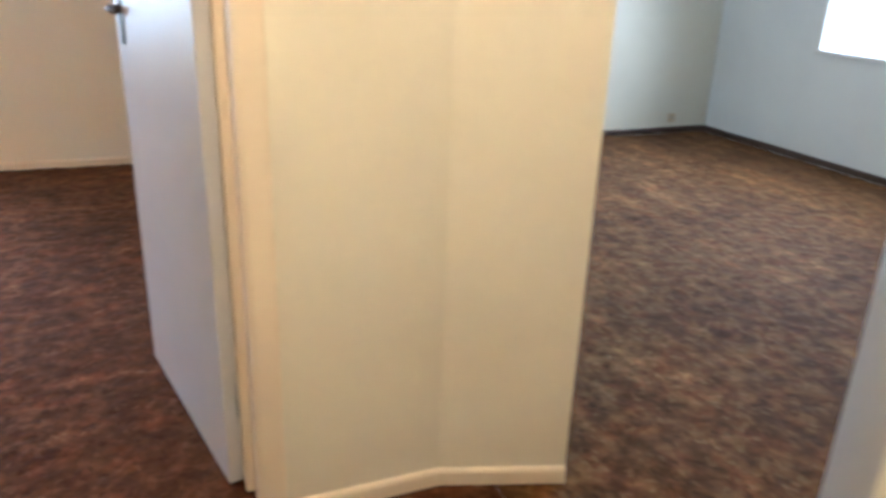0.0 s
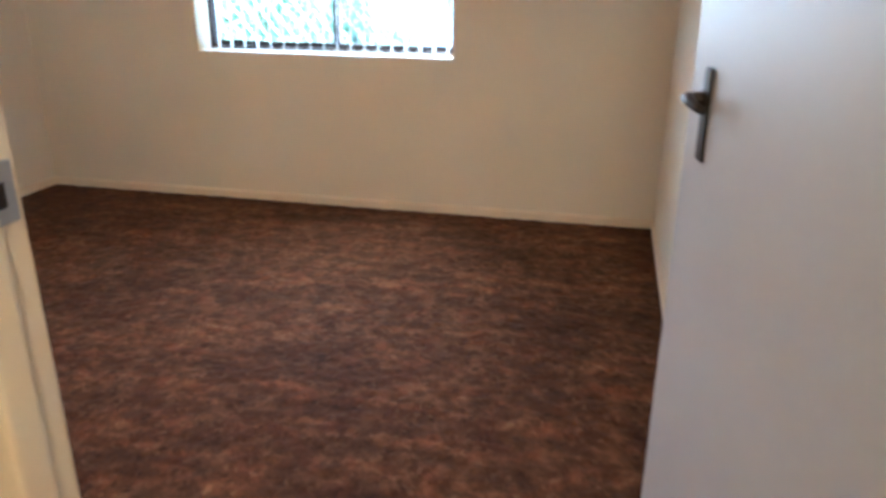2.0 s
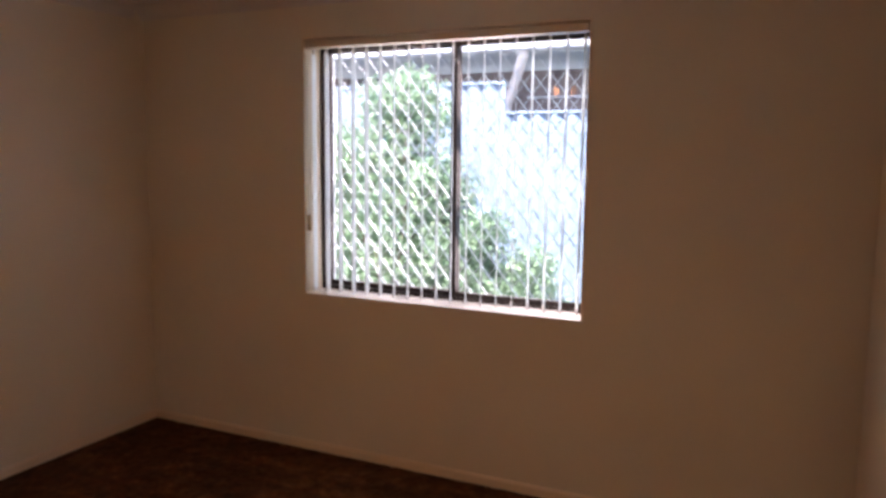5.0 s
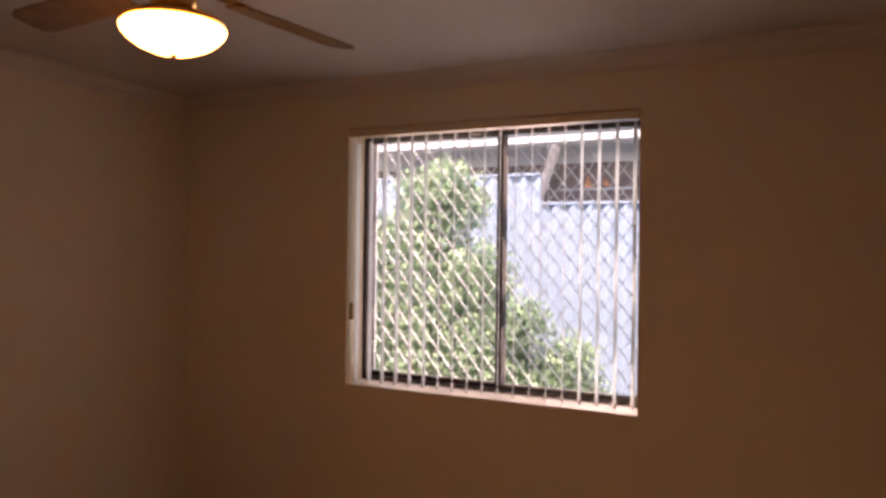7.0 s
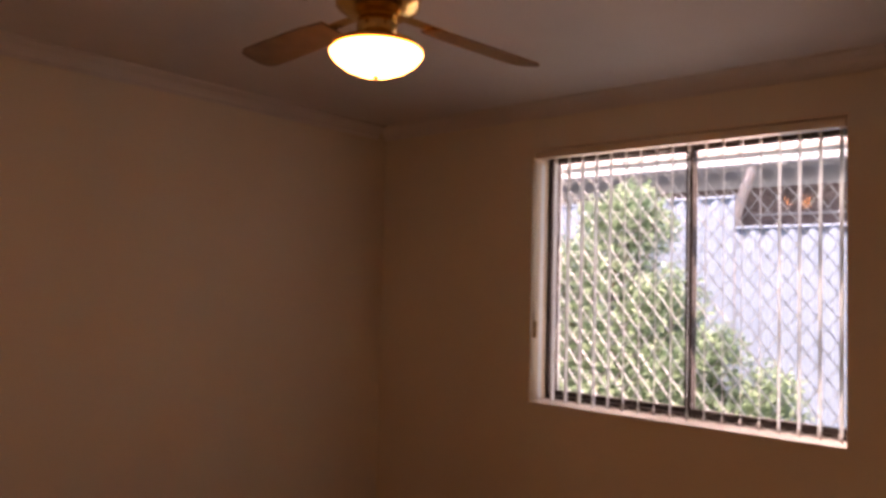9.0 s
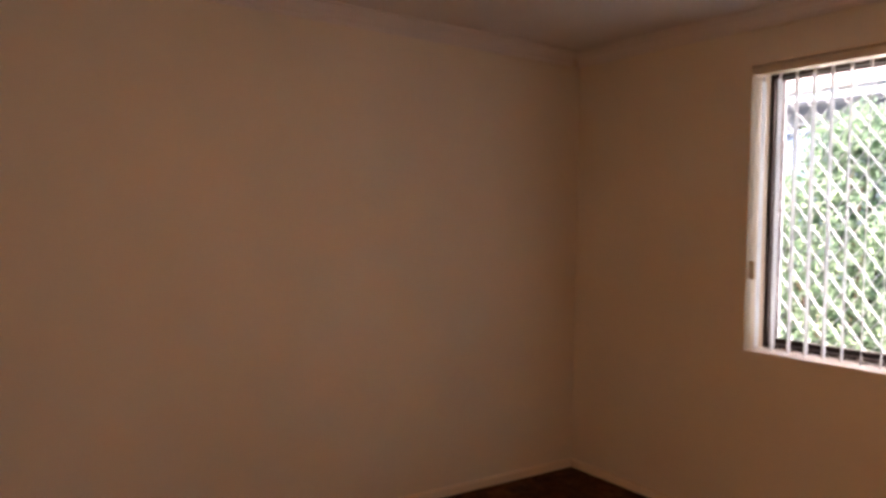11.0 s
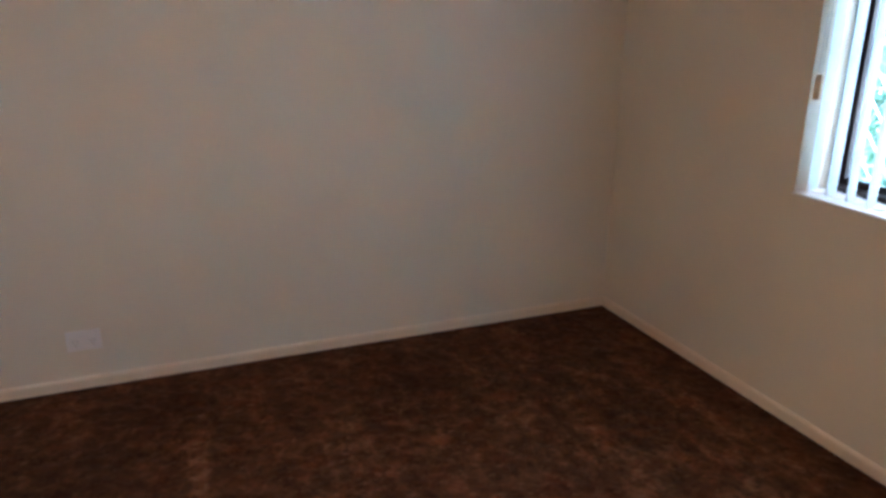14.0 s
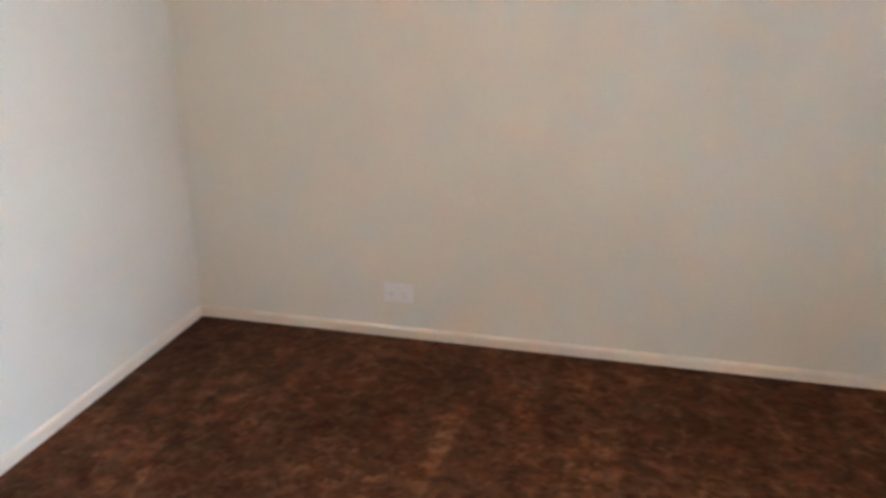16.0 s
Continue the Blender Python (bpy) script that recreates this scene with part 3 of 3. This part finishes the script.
def security_grille(x0, x1, z0, z1, y):
    g = thing("security_grille", "white diamond security grille fixed outside the window", "grille", kind="structure")
    for a in (box(x0, y - 0.008, z0, x1, y + 0.008, z0 + 0.022, 0.002), box(x0, y - 0.008, z1 - 0.022, x1, y + 0.008, z1, 0.002),
              box(x0, y - 0.008, z0 + 0.022, x0 + 0.022, y + 0.008, z1 - 0.022, 0.002), box(x1 - 0.022, y - 0.008, z0 + 0.022, x1, y + 0.008, z1 - 0.022, 0.002)):
        part("grille_frame", a, GRILLE, g)
    px, pz, half = 0.082, 0.104, 0.0017
    a0, a1, b0, b1 = x0 + 0.02, x1 - 0.02, z0 + 0.02, z1 - 0.02
    slope = pz / px
    for s in (1, -1):
        k = -60
        while k < 60:
            c = (b0 if s > 0 else b1) + k * pz
            k += 1
            # z = c + s * slope * (x - a0), clipped to the frame
            ends = sorted(((zz - c) / (s * slope) + a0) for zz in (b0, b1))
            xa, xb = max(a0, ends[0]), min(a1, ends[1])
            if xb - xa < 0.01:
                continue
            za, zb = c + s * slope * (xa - a0), c + s * slope * (xb - a0)
            d = Vector((xb - xa, 0, zb - za))
            ln = d.length
            deep = 0.0060 if s < 0 else 0.0018
            bm = box(-ln / 2, -deep, -half, ln / 2, deep, half)
            m = Matrix.Translation(((xa + xb) / 2, y, (za + zb) / 2)) @ Matrix.Rotation(-math.atan2(d.z, d.x), 4, "Y")
            bmesh.ops.transform(bm, matrix=m, verts=bm.verts)
            part("strand", bm, GRILLE, g)
    return g


security_grille(WX0 - 0.01, WX1 + 0.01, WZ0 + 0.0, WZ1, D + 0.272)

# ---- ceiling fan with its lamp ----


def ceiling_fan(x, y):
    f = thing("ceiling_fan", "brass ceiling fan with timber blades and lit opal bowl", "ceiling fan", (x, y, H + 0.015))
    part("canopy", lathe([(0.0, -0.015), (0.068, -0.015), (0.070, -0.027), (0.052, -0.055), (0.020, -0.067), (0.0, -0.067)]), BRASS, f, smooth=True)
    part("downrod", lathe([(0.0, -0.065), (0.012, -0.065), (0.012, -0.110), (0.0, -0.110)], 16), BRASS, f, smooth=True)
    part("motor_housing", lathe([(0.0, -0.105), (0.045, -0.105), (0.085, -0.118), (0.112, -0.140), (0.118, -0.170), (0.112, -0.200), (0.080, -0.222), (0.055, -0.232), (0.0, -0.232)], 40), BRASS, f, "polished brass motor housing", True)
    part("switch_cup", lathe([(0.0, -0.230), (0.052, -0.230), (0.056, -0.250), (0.050, -0.285), (0.0, -0.285)], 32), BRASS, f, smooth=True)
    part("light_fitter", lathe([(0.0, -0.283), (0.060, -0.283), (0.110, -0.296), (0.123, -0.306), (0.123, -0.314), (0.113, -0.316), (0.0, -0.316)], 40), BRASS, f, "brass ring that holds the bowl", True)
    part("opal_bowl", lathe([(0.119, -0.315), (0.126, -0.322), (0.122, -0.334), (0.108, -0.350), (0.085, -0.366), (0.053, -0.379), (0.021, -0.3855), (0.0, -0.386)], 48), OPAL, f, "lit opal glass bowl", True)
    part("finial", lathe([(0.0, -0.385), (0.007, -0.385), (0.008, -0.390), (0.0, -0.394)], 16), BRASS, f, smooth=True)
    for k in range(4):
        a = radians(85 + 90 * k)
        arm = box(0.095, -0.018, -0.206, 0.235, 0.018, -0.200, 0.002)
        bmesh.ops.transform(arm, matrix=Matrix.Rotation(a, 4, "Z"), verts=arm.verts)
        part("blade_iron", arm, BRASS, f, "brass blade arm")
        bm = bmesh.new()
        outline = [(0.20, -0.045), (0.30, -0.056), (0.50, -0.062), (0.610, -0.062), (0.640, -0.050), (0.650, -0.025), (0.650, 0.025), (0.640, 0.050), (0.610, 0.062), (0.50, 0.062), (0.30, 0.056), (0.20, 0.045)]
        lo = [bm.verts.new((p, q, -0.0035)) for p, q in outline]
        hi = [bm.verts.new((p, q, 0.0035)) for p, q in outline]
        bm.faces.new(lo[::-1])
        bm.faces.new(hi)
        for i in range(len(outline)):
            j = (i + 1) % len(outline)
            bm.faces.new((lo[i], lo[j], hi[j], hi[i]))
        m = Matrix.Rotation(a, 4, "Z") @ Matrix.Translation((0, 0, -0.211)) @ Matrix.Rotation(radians(12), 4, "X")
        bmesh.ops.transform(bm, matrix=m, verts=bm.verts)
        part("blade", bm, BLADE, f, "timber fan blade")
    return f


ceiling_fan(1.776, 1.538)

# ---- power outlet ----
outlet = thing("power_outlet", "white double power outlet low on the wall", "power outlet", (0, 0.941, 0.206))
part("plate", box(0.0, -0.062, -0.041, 0.009, 0.062, 0.041, 0.003, 3), PLASTIC, outlet)
for sy in (-0.030, 0.030):
    face = part("socket", box(0.0075, sy - 0.017, -0.026, 0.0095, sy + 0.017, 0.008, 0.001), PLASTIC, outlet)
    part("slot", box(0.0090, sy - 0.009, -0.006, 0.0100, sy - 0.006, 0.004), SLOTDARK, face)
    part("slot", box(0.0090, sy + 0.006, -0.006, 0.0100, sy + 0.009, 0.004), SLOTDARK, face)
    part("slot", box(0.0090, sy - 0.0015, -0.021, 0.0100, sy + 0.0015, -0.012), SLOTDARK, face)
    part("rocker_switch", box(0.0075, sy - 0.006, 0.014, 0.0115, sy + 0.006, 0.028, 0.001), PLASTIC, outlet)

# ---- small socket in the second room ----
jack = thing("wall_socket", "small beige socket plate low on the second bedroom wall", "socket", (7.60, D, 0.125))
part("plate", box(-0.035, -0.008, -0.036, 0.035, 0.0, 0.036, 0.003, 3), TASSEL, jack)
part("socket_hole", box(-0.010, -0.0095, -0.008, 0.010, -0.007, 0.008, 0.001), SLOTDARK, jack)

# ---- second room window ----
second = thing("window_2", "white bright window in the second bedroom", "window", kind="structure")
part("sill", box(RX - 0.02, 0.83, 0.753, RX + 0.17, 2.35, 0.783, 0.004), SILLW, second)
for y in (0.84, 2.315):
    part("side_board", box(RX, y, 0.783, RX + 0.15, y + 0.025, 2.06, 0.002), SILLW, second)
part("head_board", box(RX, 0.84, 2.06, RX + 0.15, 2.34, 2.08, 0.002), SILLW, second)
part("mullion", box(RX + 0.08, 1.575, 0.783, RX + 0.12, 1.605, 2.06, 0.002), BRONZE, second)
pane = part("pane", box(RX + 0.098, 0.865, 0.783, RX + 0.102, 2.315, 2.06), GLASS, second)
pane.visible_shadow = False

# ---- outside ----
GZ = -0.30
NZ = -0.42
ground = bmesh.new()
bmesh.ops.create_grid(ground, x_segments=8, y_segments=8, size=400)
bmesh.ops.translate(ground, vec=(0, 0, GZ), verts=ground.verts)
tagged(finish("ground", ground, EARTH), "bare brown garden soil beside the house", "ground", kind="structure")


def fence_run(x0, x1, y, top, label):
    f = thing("fence", label, "fence", (0, y, GZ), group="boundary fence")
    pitch = 0.146
    n = int((x1 - x0) / 0.76)
    for k in range(n):
        bm = bmesh.new()
        a, b = x0 + (x1 - x0) * k / n, x0 + (x1 - x0) * (k + 1) / n
        cols = 60
        pts = []
        for i in range(cols + 1):
            x = a + (b - a) * i / cols
            pts.append((x, 0.013 * math.cos(2 * math.pi * x / pitch)))
        lo = [[bm.verts.new((x, dy + o, z)) for x, dy in pts] for o in (0.0, 0.006) for z in (0.0, top - GZ)]
        for r, s in ((0, 1), (3, 2), (1, 3), (2, 0)):
            for i in range(cols):
                bm.faces.new((lo[r][i], lo[r][i + 1], lo[s][i + 1], lo[s][i]))
        part("sheet", bm, FENCE, f, smooth=False)
    part("capping", box(x0, -0.018, top - GZ - 0.012, x1, 0.026, top - GZ + 0.012, 0.004), FENCE, f, "pale metal fence capping")
    return f


FY = 6.2
fence_run(-7.5, 1.10, FY, 2.18, "pale blue corrugated sheet fence, taller run")
fence_run(1.11, 9.0, FY, 1.93, "pale blue corrugated sheet fence, lower run")


def neighbour_house():
    h = thing("neighbour_house", "brown brick house with a white gutter behind the fence", "house", (0, 0, NZ))
    y = 8.2
    backing = part("brick_wall", box(-9.0, y, 0, 9.0, y + 0.25, 3.35), BRICK, h)
    w = part("window_frame", box(-1.64, y - 0.03, 1.55, -1.02, y + 0.02, 2.98, 0.004), FASCIA, h, "white window frame")
    part("window_pane", box(-1.57, y - 0.036, 1.61, -1.09, y - 0.031, 2.92), DARKGLASS, w, "dark window glass")
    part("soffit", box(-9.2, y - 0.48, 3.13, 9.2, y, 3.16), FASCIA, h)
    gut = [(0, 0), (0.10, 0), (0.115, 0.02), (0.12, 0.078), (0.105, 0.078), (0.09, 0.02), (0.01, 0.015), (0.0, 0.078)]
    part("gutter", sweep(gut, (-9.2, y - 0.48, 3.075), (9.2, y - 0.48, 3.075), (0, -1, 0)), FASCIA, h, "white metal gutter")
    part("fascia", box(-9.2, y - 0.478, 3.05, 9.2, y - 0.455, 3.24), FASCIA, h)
    # added strip: its grey-blue colour stands for the shaded zone below the gutter
    part("eave_shade_band", box(-9.0, y - 0.020, 2.93, 9.0, y - 0.001, 3.129, 0.002), FASCIA, h, "added pale band that stands for the shade under the eave")
    part("wall_conduit", tube([(0.62, y - 0.022, 2.64), (4.2, y - 0.022, 2.64)], 0.012, 8), FASCIA, h, "thin pale conduit along the brick wall", True)
    roof = bmesh.new()
    a = [roof.verts.new(p) for p in ((-9.3, y - 0.60, 3.20), (9.3, y - 0.60, 3.20), (9.3, y + 5.0, 4.9), (-9.3, y + 5.0, 4.9))]
    b = [roof.verts.new((p.co.x, p.co.y, p.co.z + 0.04)) for p in a]
    roof.faces.new(a[::-1])
    roof.faces.new(b)
    for i in range(4):
        roof.faces.new((a[i], a[(i + 1) % 4], b[(i + 1) % 4], b[i]))
    part("roof", roof, ROOF, h, "pale sheet metal roof")
    part("downpipe", tube([(0.74, y - 0.52, 3.10), (0.73, y - 0.50, 3.02), (0.42, y - 0.10, 2.58), (0.41, y - 0.08, 2.45), (0.41, y - 0.08, 0.05)], 0.052, 12), SILLW, h, "white downpipe", True)
    # single bricks in the stretch that shows above the fence
    first = None
    for row in range(12):
        for col in range(21):
            x = -2.45 + col * 0.24 + (0.12 if row % 2 else 0.0)
            z = 2.12 + row * 0.086
            if -1.66 - 0.13 < x < -1.00 + 0.13:
                continue
            if first is None:
                first = part("brick", box(-0.115, -0.007, -0.038, 0.115, 0.004, 0.038, 0.002, 1), CLAY, backing)
                ob = first
            else:
                ob = first.copy()
                scene.collection.objects.link(ob)
            ob.matrix_basis = Matrix.Translation((x, y, z))
    return h


neighbour_house()


def shrub(label, at, blobs, leaves, mat, seed, size):
    """Stems with a crown of many small leaves. blobs: (x, y, z, radius) in the shrub's own space."""
    rnd = random.Random(seed)
    s = thing("shrub", label, "shrub", at, group="garden shrubs")
    bm = bmesh.new()
    for x, y, z, r in blobs:
        for _ in range(3):
            tip = Vector((x + rnd.uniform(-r, r) * 0.6, y + rnd.uniform(-r, r) * 0.6, z + r * rnd.uniform(0.0, 0.7)))
            base = Vector((rnd.uniform(-0.06, 0.06), rnd.uniform(-0.06, 0.06), 0))
            mid = base.lerp(tip, 0.5) + Vector((rnd.uniform(-0.1, 0.1), rnd.uniform(-0.1, 0.1), 0.05))
            tube([base, mid, tip], [0.018, 0.011, 0.003], 6, bm)
    part("stems", bm, BARK, s, smooth=True)
    verts, faces = [], []
    total = sum(b[3] ** 2 for b in blobs)
    for x, y, z, r in blobs:
        for _ in range(int(leaves * r * r / total)):
            d = Vector((rnd.gauss(0, 1), rnd.gauss(0, 1), rnd.gauss(0, 1))).normalized() * r * (rnd.random() ** 0.45) * rnd.uniform(0.75, 1.12)
            c = Vector((x, y, z)) + d
            if c.z < 0.04:
                continue
            q = Euler((rnd.uniform(-1.1, 1.1), rnd.uniform(-1.1, 1.1), rnd.uniform(0, 6.28)))
            ln, wd = size * rnd.uniform(0.7, 1.3), size * rnd.uniform(0.28, 0.42)
            k = len(verts)
            for u, v, w in ((-ln / 2, 0, 0), (0, -wd / 2, 0.006), (ln / 2, 0, -0.008), (0, wd / 2, 0.006)):
                p = Vector((u, v, w))
                p.rotate(q)
                verts.append(c + p)
            faces.append((k, k + 1, k + 2, k + 3))
    me = bpy.data.meshes.new("foliage")
    me.from_pydata(verts, [], faces)
    me.materials.append(mat)
    ob = new("foliage", me)
    ob.parent = s
    return s


shrub("tall olive green shrub against the fence", (0.35, 5.55, GZ),
      [(-0.10, 0, 0.75, 0.52), (0.20, 0.05, 0.95, 0.50), (-0.35, 0, 1.30, 0.42), (0.12, 0, 1.45, 0.46), (-0.38, 0, 1.80, 0.36), (0.02, 0.05, 1.95, 0.38), (0.18, 0.05, 2.34, 0.27), (0.32, 0.0, 2.20, 0.25), (-0.05, 0.0, 2.25, 0.26), (0.50, -0.05, 1.62, 0.32), (0.50, -0.05, 1.15, 0.34), (-0.60, 0.0, 1.0, 0.40), (0.55, -0.05, 0.8, 0.36), (-0.75, 0.0, 1.55, 0.36), (-0.62, 0.02, 1.92, 0.26)], 20000, LEAF_A, 11, 0.075)
shrub("low green shrub in front of the fence", (1.18, 5.35, GZ), [(0, 0, 0.75, 0.38), (-0.12, 0, 1.12, 0.30), (0.10, 0, 1.28, 0.24), (0.22, 0.05, 0.70, 0.30)], 4600, LEAF_B, 12, 0.068)
shrub("small bright green shrub in front of the fence", (1.54, 5.45, GZ), [(0, 0, 0.78, 0.30), (0.07, 0, 1.02, 0.24), (-0.16, 0, 0.85, 0.28), (0.20, 0, 0.72, 0.22)], 3800, LEAF_A, 13, 0.060)
